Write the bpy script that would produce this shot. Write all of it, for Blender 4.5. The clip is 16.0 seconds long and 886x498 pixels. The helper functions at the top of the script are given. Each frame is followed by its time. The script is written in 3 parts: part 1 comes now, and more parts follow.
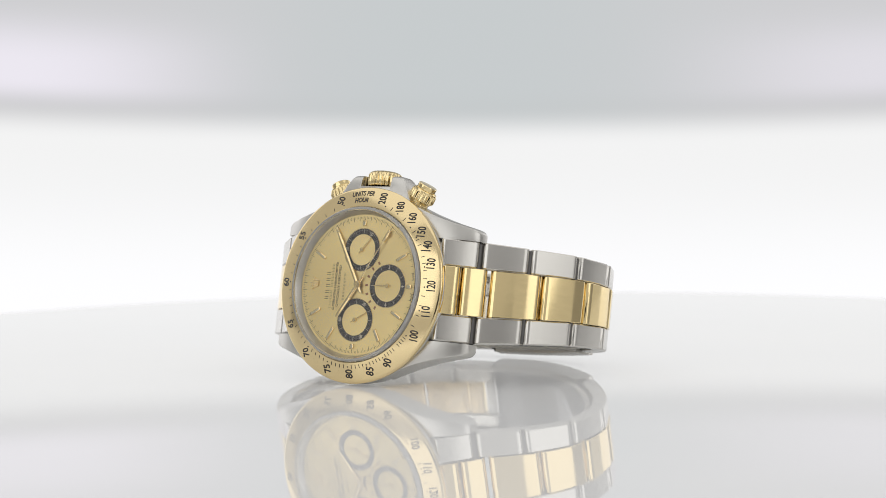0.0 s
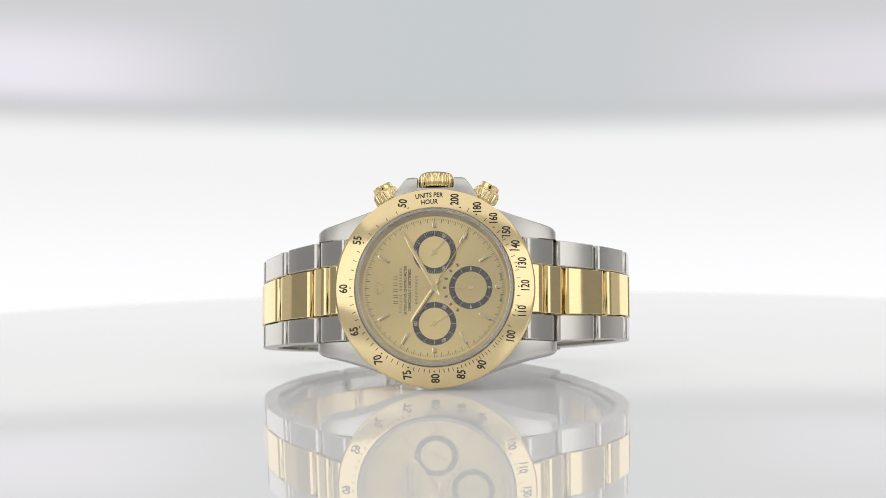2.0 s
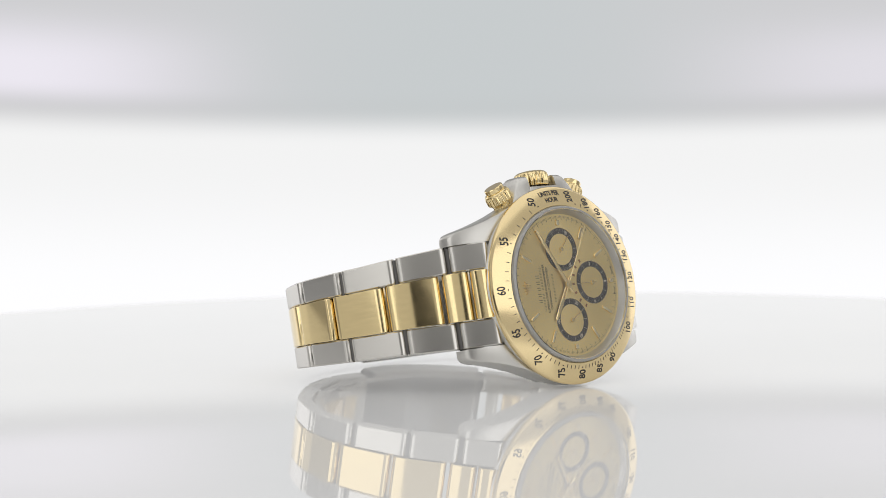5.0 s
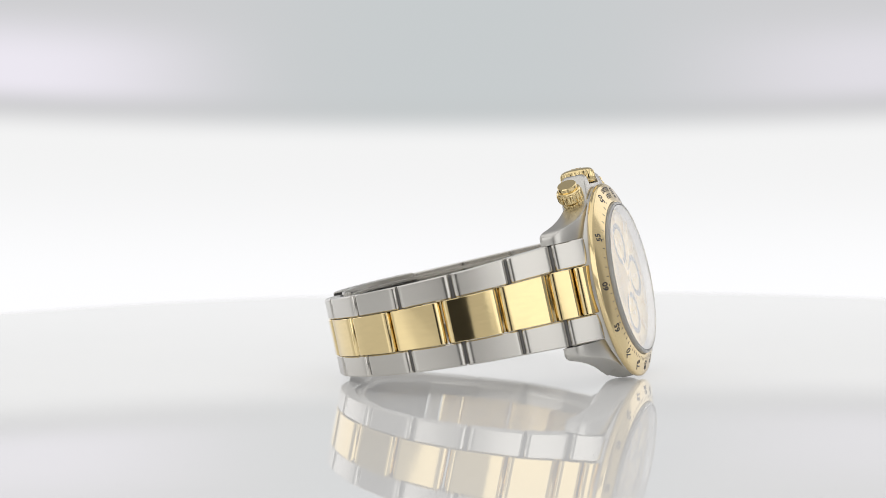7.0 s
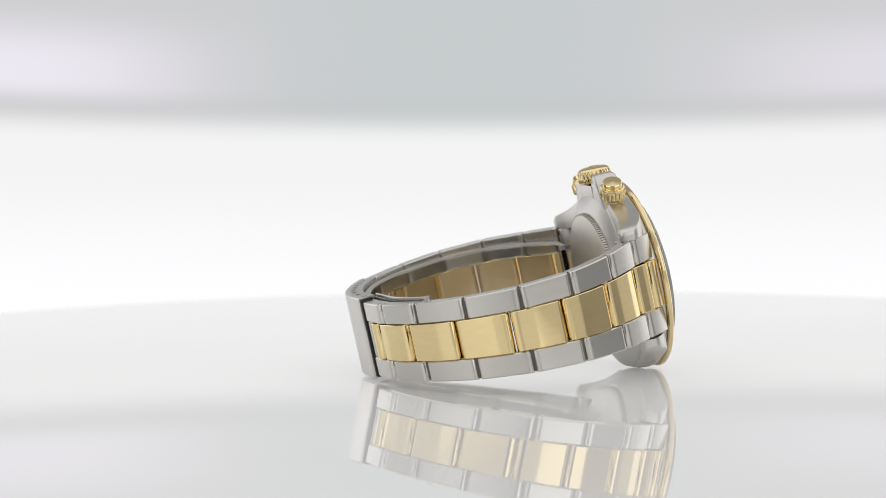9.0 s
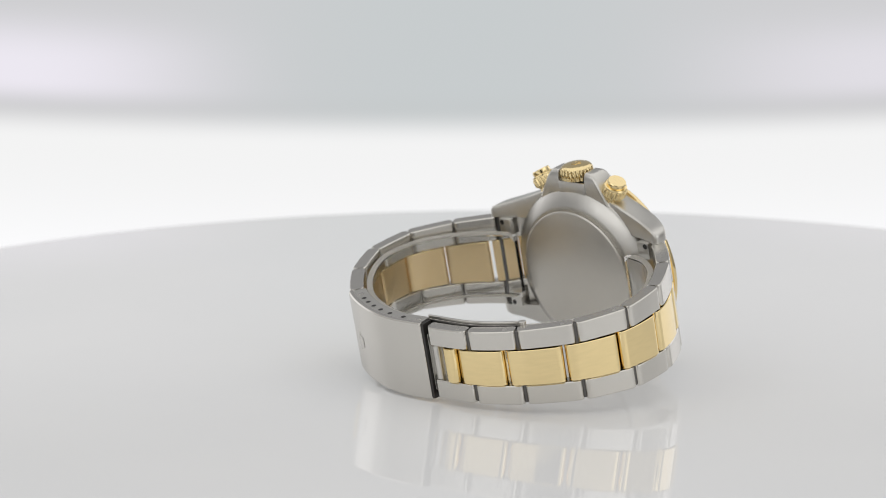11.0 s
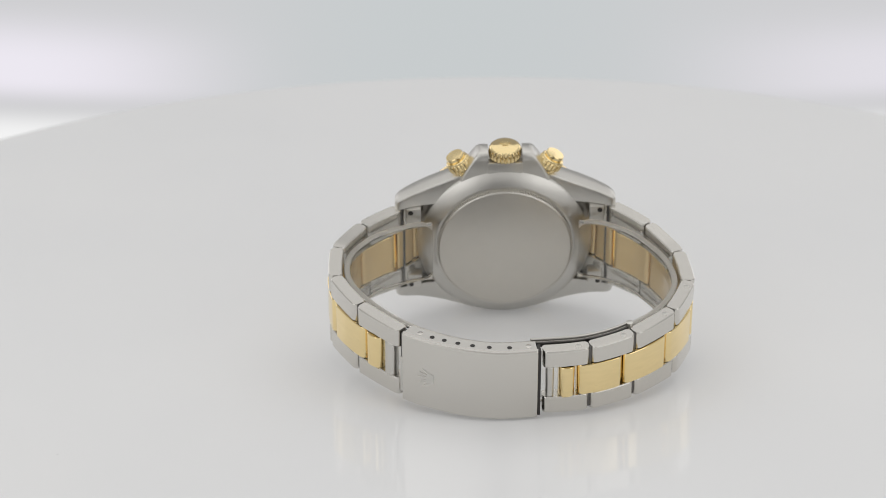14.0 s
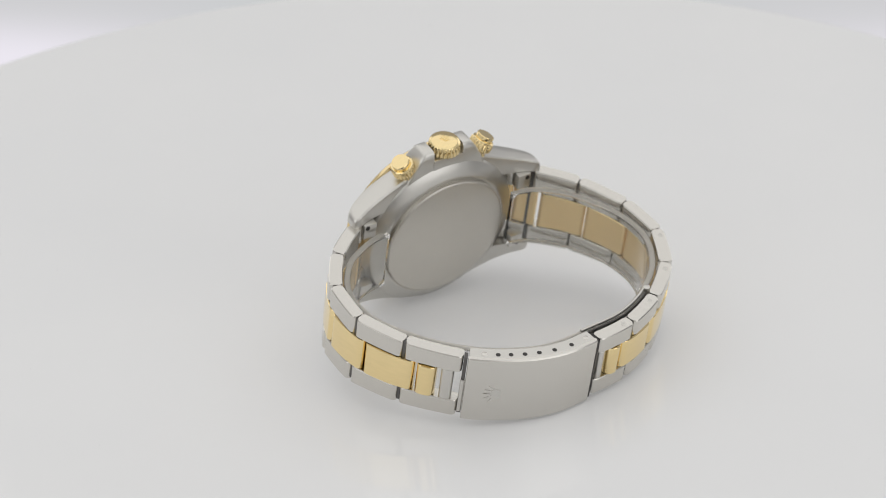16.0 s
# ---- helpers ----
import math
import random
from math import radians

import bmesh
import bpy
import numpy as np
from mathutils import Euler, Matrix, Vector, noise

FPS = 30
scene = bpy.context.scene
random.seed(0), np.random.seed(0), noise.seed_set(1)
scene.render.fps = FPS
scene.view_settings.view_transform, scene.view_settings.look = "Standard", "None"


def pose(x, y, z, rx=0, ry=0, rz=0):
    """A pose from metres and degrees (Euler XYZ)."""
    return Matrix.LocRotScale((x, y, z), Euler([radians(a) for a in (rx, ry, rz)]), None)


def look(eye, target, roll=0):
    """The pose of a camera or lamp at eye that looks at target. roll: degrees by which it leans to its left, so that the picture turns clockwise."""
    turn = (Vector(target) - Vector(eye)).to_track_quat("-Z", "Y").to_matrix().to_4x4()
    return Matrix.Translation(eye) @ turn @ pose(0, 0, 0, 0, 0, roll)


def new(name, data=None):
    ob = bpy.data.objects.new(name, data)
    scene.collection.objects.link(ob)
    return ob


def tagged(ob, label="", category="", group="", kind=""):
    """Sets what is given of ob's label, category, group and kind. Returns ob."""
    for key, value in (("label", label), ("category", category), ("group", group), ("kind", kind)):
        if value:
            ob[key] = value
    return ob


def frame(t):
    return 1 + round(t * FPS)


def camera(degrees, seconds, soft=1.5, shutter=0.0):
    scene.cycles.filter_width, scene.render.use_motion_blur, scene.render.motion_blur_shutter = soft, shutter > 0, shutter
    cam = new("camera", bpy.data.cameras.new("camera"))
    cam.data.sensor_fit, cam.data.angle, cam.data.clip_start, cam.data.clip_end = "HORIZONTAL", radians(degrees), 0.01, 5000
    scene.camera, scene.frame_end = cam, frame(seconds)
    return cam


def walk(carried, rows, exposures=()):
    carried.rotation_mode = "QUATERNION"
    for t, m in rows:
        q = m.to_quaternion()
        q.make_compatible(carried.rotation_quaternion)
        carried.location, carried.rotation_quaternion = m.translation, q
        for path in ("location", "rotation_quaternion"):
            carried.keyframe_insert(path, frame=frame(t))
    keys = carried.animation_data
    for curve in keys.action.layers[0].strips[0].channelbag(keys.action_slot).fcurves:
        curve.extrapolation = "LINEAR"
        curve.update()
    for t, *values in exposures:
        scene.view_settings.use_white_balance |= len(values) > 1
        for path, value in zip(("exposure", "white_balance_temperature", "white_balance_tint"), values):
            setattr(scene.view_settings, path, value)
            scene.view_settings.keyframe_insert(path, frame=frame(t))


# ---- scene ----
MM = 0.001
LENS, REACH, CAM_ROLL = 17.37, 0.5952, -0.73      # field of view, camera to pivot, lean of the camera
BASE, YAW0, RATE = Vector((-0.00684, -0.03177, 0.01933)), -34.93, 15.455
LEAN, ROLL = -11.97, -0.21
DISC_TOP = -0.00036                             # height of the disc's face
# seconds, elevation of the camera arm in degrees, pivot x and z in millimetres
ARM = [(0.0, 4.08, -7.35, 24.71), (8.4, 4.08, -7.35, 24.71), (9.0, 4.12, -7.35, 24.75), (9.3, 4.35, -7.3, 24.82),
       (9.7, 5.2, -7.25, 25.0), (10.1, 6.7, -7.2, 25.25), (10.5, 8.65, -7.15, 25.45), (10.9, 10.7, -7.12, 25.65), (11.2, 12.1, -7.1, 25.8),
       (11.5, 13.4, -7.1, 25.9), (12.0, 15.27, -7.08, 26.05), (12.5, 17.02, -7.03, 26.26), (13.0, 18.8, -6.97, 26.48),
       (13.5, 20.7, -6.98, 26.72), (14.0, 22.6, -7.0, 26.94), (14.5, 24.42, -7.02, 27.12), (15.0, 26.2, -7.03, 27.3),
       (15.5, 28.2, -7.0, 27.52), (16.0, 30.4, -6.9, 27.75)]

cam = camera(LENS, 16.0, soft=0.6)
cam.data.dof.use_dof = True
cam.data.dof.focus_distance = 0.57
cam.data.dof.aperture_fstop = 28


def arm(el, px, pz, reach):
    """Pose at the end of the photo arm, looking at the pivot; a negative reach is its far end."""
    a, pivot = radians(el), Vector((px * MM, 0, pz * MM))
    eye = pivot + Vector((0, -reach * math.cos(a), reach * math.sin(a)))
    return Matrix.Translation(eye) @ pose(0, 0, 0, 90 - el, 0, 0) @ pose(0, 0, 0, 0, 0, CAM_ROLL)


walk(cam, [(t, arm(e, x, z, REACH)) for t, e, x, z in ARM])

# ---- light ----
world = bpy.data.worlds.new("studio_air")
scene.world = world
world.use_nodes = True
world.node_tree.nodes["Background"].inputs[0].default_value = (1.0, 0.99, 0.975, 1)
world.node_tree.nodes["Background"].inputs[1].default_value = 0.52


def softbox(name, eye, target, w, h, watts, colour=(1, 1, 1)):
    lamp = bpy.data.lights.new(name, "AREA")
    lamp.shape, lamp.size, lamp.size_y, lamp.energy, lamp.color = "RECTANGLE", w, h, watts, colour
    ob = new(name, lamp)
    ob.matrix_world = look(eye, target)
    return ob


softbox("softbox_top", (0, 0.15, 1.1), (0, 0, 0), 2.2, 2.2, 6.9, (1, 0.995, 0.985))
softbox("softbox_side", (-0.92, -0.87, 0.5), (0, 0, 0.02), 1.15, 0.7, 2.0)
softbox("softbox_side", (0.92, -0.87, 0.5), (0, 0, 0.02), 1.15, 0.7, 2.0)
softbox("softbox_back", (-0.46, 0.52, 0.12), (0, 0, 0.02), 0.42, 0.5, 0.45, (0.98, 0.97, 1.0))
softbox("softbox_back", (0.46, 0.52, 0.12), (0, 0, 0.02), 0.42, 0.5, 0.45, (0.98, 0.97, 1.0))


# ---- materials ----
def material(name):
    m = bpy.data.materials.new(name)
    m.use_nodes = True
    nt = m.node_tree
    return m, nt, nt.nodes["Principled BSDF"]


def link(nt, a, b):
    nt.links.new(a, b)


def node(nt, kind, **values):
    n = nt.nodes.new(kind)
    for k, v in values.items():
        n.inputs[k].default_value = v
    return n


def grain(nt, scale, detail=3.0, coords="Object"):
    tc = nt.nodes.new("ShaderNodeTexCoord")
    mp = node(nt, "ShaderNodeMapping", Scale=scale)
    nz = node(nt, "ShaderNodeTexNoise", Scale=1.0, Detail=detail)
    link(nt, tc.outputs[coords], mp.inputs["Vector"])
    link(nt, mp.outputs["Vector"], nz.inputs["Vector"])
    return nz.outputs["Fac"]


def spread(nt, fac, low, high):
    mr = node(nt, "ShaderNodeMapRange")
    mr.inputs["From Min"].default_value, mr.inputs["From Max"].default_value = 0.3, 0.7
    mr.inputs["To Min"].default_value, mr.inputs["To Max"].default_value = low, high
    link(nt, fac, mr.inputs["Value"])
    return mr.outputs["Result"]


def metal(name, colour, rough, fine, bump=0.0, vary=0.06, scratch=0.05):
    """Metal with grain of the given scale, a coarser wear pattern and fine relief."""
    m, nt, b = material(name)
    b.inputs["Metallic"].default_value = 1.0
    g, wear = grain(nt, fine), grain(nt, (180, 180, 180), 2)
    mix = node(nt, "ShaderNodeMix")
    mix.data_type = "RGBA"
    mix.inputs[6].default_value = (*[c * (1 - vary) for c in colour], 1)
    mix.inputs[7].default_value = (*[min(1, c * (1 + vary * 0.6)) for c in colour], 1)
    link(nt, spread(nt, g, 0, 1), mix.inputs[0])
    link(nt, mix.outputs[2], b.inputs["Base Color"])
    add = nt.nodes.new("ShaderNodeMath")
    link(nt, spread(nt, g, rough * 0.93, rough * 1.07), add.inputs[0])
    link(nt, spread(nt, wear, -scratch * 0.5, scratch), add.inputs[1])
    link(nt, add.outputs[0], b.inputs["Roughness"])
    if bump:
        bp = node(nt, "ShaderNodeBump", Strength=bump, Distance=0.00004)
        link(nt, g, bp.inputs["Height"])
        link(nt, bp.outputs["Normal"], b.inputs["Normal"])
    return m


STEEL = metal("brushed_steel", (0.665, 0.645, 0.605), 0.23, (2600, 40, 40), 0.0, 0.014, 0.006)
STEEL_SIDE = metal("satin_steel", (0.65, 0.635, 0.60), 0.34, (200, 500, 500), 0.0, 0.012, 0.008)
STEEL_BACK = metal("satin_case_back_steel", (0.665, 0.64, 0.59), 0.40, (400, 400, 400), 0.0, 0.015, 0.015)
GOLD = metal("polished_gold", (0.915, 0.735, 0.40), 0.085, (1500, 300, 300), 0.01, 0.03, 0.03)
GOLD_BEZEL = metal("bezel_gold", (0.86, 0.69, 0.39), 0.13, (400, 400, 400), 0.0, 0.015, 0.01)
GOLD_SATIN = metal("satin_gold", (0.90, 0.69, 0.33), 0.26, (5000, 300, 300), 0.15, 0.04)
GOLD_INSIDE = metal("unpolished_gold", (0.96, 0.735, 0.40), 0.34, (5000, 200, 200), 0.05)
DIAL = metal("champagne_sunray", (0.92, 0.735, 0.345), 0.38, (9000, 9000, 9000), 0.0, 0.02, 0.004)
_nt, _b = DIAL.node_tree, DIAL.node_tree.nodes["Principled BSDF"]
_tan = _nt.nodes.new("ShaderNodeTangent")             # brushed outwards from the centre
_tan.direction_type, _tan.axis = "RADIAL", "Z"
link(_nt, _tan.outputs[0], _b.inputs["Tangent"])
_b.inputs["Anisotropic"].default_value = 0.5
# steel with the shade of gaps and hollows put into its colour
SHADED_STEEL = metal("shaded_gap_steel", (0.16, 0.155, 0.15), 0.45, (2000, 2000, 2000), 0.1)
# black of the print; also painted shade in holes, slots and clasp end
BLACK, _nt, _b = material("black_enamel_and_shade")
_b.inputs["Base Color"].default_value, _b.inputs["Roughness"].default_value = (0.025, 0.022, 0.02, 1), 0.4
RING_BLACK, _nt, _b = material("charcoal_ring_print")
_b.inputs["Base Color"].default_value, _b.inputs["Roughness"].default_value = (0.045, 0.04, 0.036, 1), 0.45
PRINT, _nt, _b = material("brown_print")
_b.inputs["Base Color"].default_value, _b.inputs["Roughness"].default_value = (0.08, 0.055, 0.025, 1), 0.5
PALE, _nt, _b = material("pale_print")
_b.inputs["Base Color"].default_value, _b.inputs["Roughness"].default_value = (0.6, 0.55, 0.45, 1), 0.5
RED, _nt, _b = material("dull_red_print")
_b.inputs["Base Color"].default_value, _b.inputs["Roughness"].default_value = (0.34, 0.15, 0.06, 1), 0.5

GLASS, _nt, _b = material("sapphire_glass")
_b.inputs["Base Color"].default_value = (1, 1, 1, 1)
_b.inputs["Roughness"].default_value, _b.inputs["IOR"].default_value, _b.inputs["Transmission Weight"].default_value = 0.0, 1.77, 1.0
CLEAR, _nt, _b = material("clear_plastic")
_b.inputs["Base Color"].default_value = (0.93, 0.93, 0.92, 1)
_b.inputs["IOR"].default_value, _b.inputs["Transmission Weight"].default_value = 1.45, 1.0
link(_nt, spread(_nt, grain(_nt, (900, 900, 900)), 0.02, 0.07), _b.inputs["Roughness"])

CUFF_RIM, _nt, _b = material("frosted_plastic_edge")
_b.inputs["Base Color"].default_value, _b.inputs["Roughness"].default_value = (0.84, 0.81, 0.75, 1), 0.3
_b.inputs["IOR"].default_value, _b.inputs["Transmission Weight"].default_value = 1.4, 0.7
FROST, _nt, _b = material("ground_glass_edge")
_b.inputs["Base Color"].default_value, _b.inputs["Roughness"].default_value = (0.80, 0.79, 0.76, 1), 0.25
_b.inputs["IOR"].default_value, _b.inputs["Transmission Weight"].default_value = 1.6, 0.65
LUME, _nt, _b = material("cream_luminous_paint")
_b.inputs["Base Color"].default_value, _b.inputs["Roughness"].default_value = (0.66, 0.58, 0.38, 1), 0.6

ACRYLIC, _nt, _b = material("glossy_white_acrylic")
_b.inputs["IOR"].default_value = 1.37
_mix = node(_nt, "ShaderNodeMix")
_mix.data_type = "RGBA"
_mix.inputs[6].default_value, _mix.inputs[7].default_value = (0.665, 0.668, 0.673, 1), (0.69, 0.69, 0.69, 1)
link(_nt, spread(_nt, grain(_nt, (14, 14, 14)), 0, 1), _mix.inputs[0])
link(_nt, _mix.outputs[2], _b.inputs["Base Color"])
link(_nt, spread(_nt, grain(_nt, (60, 60, 60)), 0.01, 0.022), _b.inputs["Roughness"])

_b.inputs["Emission Color"].default_value, _b.inputs["Emission Strength"].default_value = (1, 1, 1, 1), 0.125   # even glow added for light from below; lifts the shadows

PAINT, _nt, _b = material("plain_grey_paint")
link(_nt, spread(_nt, grain(_nt, (3, 3, 3)), 0.6, 0.75), _b.inputs["Roughness"])
_b.inputs["Base Color"].default_value = (0.52, 0.52, 0.525, 1)
DARK, _nt, _b = material("dark_reflection_panel")
link(_nt, spread(_nt, grain(_nt, (3, 3, 3)), 0.6, 0.75), _b.inputs["Roughness"])
_b.inputs["Base Color"].default_value = (0.03, 0.029, 0.027, 1)
FLOOR, _nt, _b = material("studio_floor_vinyl")
link(_nt, spread(_nt, grain(_nt, (9, 9, 9)), 0.4, 0.6), _b.inputs["Roughness"])
_b.inputs["Base Color"].default_value = (0.3, 0.3, 0.31, 1)


# ---- mesh helpers (lengths in millimetres) ----
def finish(bm, smooth=True, crease=32):
    bmesh.ops.recalc_face_normals(bm, faces=bm.faces)
    bmesh.ops.scale(bm, vec=(MM, MM, MM), verts=bm.verts)
    me = bpy.data.meshes.new("mesh")
    bm.to_mesh(me)
    bm.free()
    if smooth:
        for p in me.polygons:
            p.use_smooth = True
        me.set_sharp_from_angle(angle=radians(crease))
    return me


def part(name, bm, mat, parent, label="", smooth=True, crease=32):
    me = bm if isinstance(bm, bpy.types.Mesh) else finish(bm, smooth, crease)
    if not me.materials:
        me.materials.append(mat)
    ob = new(name, me)
    ob.parent = parent
    return tagged(ob, label)


def ring_loft(bm, rings, closed=True, cap=True):
    """Joins rings of points (lists of equal length) by quads, and caps the ends."""
    vs = [[bm.verts.new(p) for p in r] for r in rings]
    n = len(vs[0])
    for a, b in zip(vs, vs[1:]):
        for i in range(n if closed else n - 1):
            j = (i + 1) % n
            bm.faces.new((a[i], a[j], b[j], b[i]))
    if cap:
        bm.faces.new(vs[0][::-1])
        bm.faces.new(vs[-1])
    return vs


def lathe(profile, steps=96, closed_profile=False, flute=None):
    """Turns (radius, height) pairs round the z axis. flute: (count, depth, first, last) ripples those rows."""
    bm = bmesh.new()
    rows = []
    for k, (r, z) in enumerate(profile):
        row = []
        for i in range(steps):
            a = 2 * math.pi * i / steps
            rr = r
            if flute and flute[2] <= k <= flute[3]:
                rr = r - flute[1] * (0.5 - 0.5 * math.cos(flute[0] * a))
            row.append((rr * math.cos(a), rr * math.sin(a), z))
        rows.append(row)
    if closed_profile:
        rows.append(rows[0])
        ring_loft(bm, rows, cap=False)
        bmesh.ops.remove_doubles(bm, verts=bm.verts, dist=1e-5)
    else:
        ring_loft(bm, rows)
    return bm


def box(bm, x0, x1, y0, y1, z0, z1, m=None):
    vs = [bm.verts.new(Vector((x, y, z)) if m is None else m @ Vector((x, y, z))) for x in (x0, x1) for y in (y0, y1) for z in (z0, z1)]
    for f in ((0, 1, 3, 2), (4, 6, 7, 5), (0, 4, 5, 1), (2, 3, 7, 6), (0, 2, 6, 4), (1, 5, 7, 3)):
        bm.faces.new([vs[i] for i in f])
    return vs


def soft_box(x0, x1, y0, y1, z0, z1, bevel, m=None):
    bm = bmesh.new()
    box(bm, x0, x1, y0, y1, z0, z1, m)
    bmesh.ops.recalc_face_normals(bm, faces=bm.faces)
    bmesh.ops.bevel(bm, geom=bm.edges[:], offset=bevel, segments=2, affect="EDGES", profile=0.6)
    return bm


def clock(deg, r):
    """Point on the dial, clockwise from twelve; x to three, y to twelve."""
    return r * math.sin(radians(deg)), r * math.cos(radians(deg))


def lettering(text, size, m):
    """Writing as a flat mesh in millimetres, centred, moved by m."""
    cu = bpy.data.curves.new("writing", "FONT")
    cu.offset = size * 0.022
    cu.body, cu.size, cu.align_x, cu.align_y, cu.resolution_u = text, size, "CENTER", "CENTER", 3
    ob = new("writing", cu)
    me = bpy.data.meshes.new_from_object(ob.evaluated_get(bpy.context.evaluated_depsgraph_get()))
    bpy.data.objects.remove(ob)
    bpy.data.curves.remove(cu)
    me.transform(m)
    return me


# ---- the bracelet's line: (y, z) of its outer face, from twelve o'clock round the clasp to six ----
TWELVE = [(23.6, -6.7), (31.0, -13.9), (36.6, -24.0), (37.7, -34.9), (33.0, -45.2), (24.2, -53.0), (14.8, -57.4), (4.9, -58.7)]
SIX = [(-23.5, -6.7), (-31.3, -12.6), (-37.0, -21.5), (-37.4, -32.2), (-32.1, -42.5), (-23.4, -51.6)]
LINE = [(17.4, -0.95), (21.0, -2.95)] + TWELVE + [(-4.6, -59.3), (-14.0, -56.9)] + SIX[::-1] + [(-21.0, -2.95), (-17.4, -0.95)]


def catmull(points, steps=12):
    out, marks = [], []
    p = [Vector(points[0]) * 2 - Vector(points[1])] + [Vector(q) for q in points] + [Vector(points[-1]) * 2 - Vector(points[-2])]
    for i in range(1, len(p) - 2):
        marks.append(len(out))
        a, b, c, d = p[i - 1:i + 3]
        for k in range(steps):
            u = k / steps
            out.append(0.5 * ((2 * b) + (c - a) * u + (2 * a - 5 * b + 4 * c - d) * u * u + (3 * b - a - 3 * c + d) * u ** 3))
    marks.append(len(out))
    out.append(p[-2])
    return out, marks


CURVE, MARKS = catmull(LINE)
RUN = [0.0]
for _a, _b2 in zip(CURVE, CURVE[1:]):
    RUN.append(RUN[-1] + (_b2 - _a).length)
AT = [RUN[k] for k in MARKS]
J12, CLASP_MID, J6 = AT[2:10], AT[10:12], AT[12:18][::-1]
TOTAL = RUN[-1]


def along(s):
    """Point and outward normal of the line at s millimetres."""
    k = int(np.searchsorted(RUN, s)) - 1
    k = max(0, min(len(CURVE) - 2, k))
    u = (s - RUN[k]) / (RUN[k + 1] - RUN[k])
    p = CURVE[k].lerp(CURVE[k + 1], u)
    a, b = CURVE[max(0, k - 3)], CURVE[min(len(CURVE) - 1, k + 4)]
    t = (b - a).normalized()
    return p, Vector((-t.y, t.x)) if (Vector((-t.y, t.x)).dot(p - Vector((0, -30))) > 0) else Vector((t.y, -t.x))


def half_width(s):
    """The bracelet tapers from the lugs to the clasp."""
    mid = 0.5 * (J12[7] + J6[5])
    u = max(0.0, 1 - (mid - s) / (mid - J12[0]) if s < mid else 1 - (s - mid) / (J6[0] - mid))
    return 10.0 - (2.45 if s < mid else 2.05) * (1 - (1 - min(1.0, u * 1.12)) ** 2)


def lean_x(y, z):
    """How far the hanging bracelet strays towards three o'clock at that place."""
    return -0.0205 * z - 0.012 * y * min(1.0, max(0.0, (-z - 6) / 14))


def slab(s0, s1, x0, x1, depth, round_=0.35, drop=0.0, n=6, crown=0.22, flat=False, edge=0.2):
    """A rounded bar on the line from s0 to s1. Links are nearly straight, with x0 and x1 as factors of the half width and rounded ends;
    flat bars follow the curve, with x0 and x1 in millimetres."""
    bm = bmesh.new()
    s0, s1 = min(s0, s1), max(s0, s1)
    rings = []
    turn = [(round_ * (1 - math.cos(radians(a))), round_ * (1 - math.sin(radians(a)))) for a in (0, 18, 36, 54, 72, 90)] + [(round_ * 1.35, 0.0)]
    stops = [(s0 + d, z) for d, z in turn]
    stops += [(s0 + round_ * 1.35 + (s1 - s0 - 2.7 * round_) * i / n, 0) for i in range(1, n)]
    stops += [(s1 - d, z) for d, z in reversed(turn)]
    (pa, na), (pb, nb) = along(s0), along(s1)
    chord = (pb - pa).normalized()
    nc = Vector((-chord.y, chord.x))
    if nc.dot(na) < 0:
        nc = -nc
    for s, inset in stops:
        u = (s - s0) / (s1 - s0)
        if flat:
            p, nrm = along(s)
        else:
            nrm = (nc + (na.lerp(nb, u) - nc) * 0.6).normalized()
            p = pa.lerp(pb, u) + nc * crown * 4 * u * (1 - u)
        h = 1.0 if flat else half_width(s)
        shift = lean_x(p.x, p.y)
        a, b = x0 * h + shift, x1 * h + shift
        top, low = -drop - inset, -drop - depth + (0 if flat else 0.6 * inset)
        c = min(edge, (b - a) * 0.3, depth * 0.2)
        sect = [(a, low + c), (a + c, low), (b - c, low), (b, low + c), (b, top - c), (b - c, top), (a + c, top), (a, top - c)]
        rings.append([(x, p.x + nrm.x * d, p.y + nrm.y * d) for x, d in sect])
    ring_loft(bm, rings)
    return bm


# ---- setting ----
def plane_box(name, x0, x1, y0, y1, z0, z1, mat, label, category):
    bm = bmesh.new()
    box(bm, x0, x1, y0, y1, z0, z1)
    me = bpy.data.meshes.new(name)
    bmesh.ops.recalc_face_normals(bm, faces=bm.faces)
    bm.to_mesh(me)
    bm.free()
    me.materials.append(mat)
    return tagged(new(name, me), label, category, kind="structure")


plane_box("floor", -3.0, 3.0, -3.0, 3.0, -0.95, -0.85, FLOOR, "plain grey studio floor under the turntable", "floor")
# unseen black panel, added for the dark reflections in gold and dial
plane_box("reflection_panel_south", -0.3, 0.3, -1.5, -1.4, -0.85, 0.33, DARK, "unseen black panel added behind the camera for dark reflections", "wall")
# unseen grey panels, added to dim what the metal reflects at both sides
plane_box("reflection_panel_east", 1.5, 1.6, -0.55, 0.45, -0.85, 0.65, PAINT, "unseen grey panel added to dim side reflections", "wall")
plane_box("reflection_panel_west", -1.6, -1.5, -0.55, 0.45, -0.85, 0.65, PAINT, "unseen grey panel added to dim side reflections", "wall")


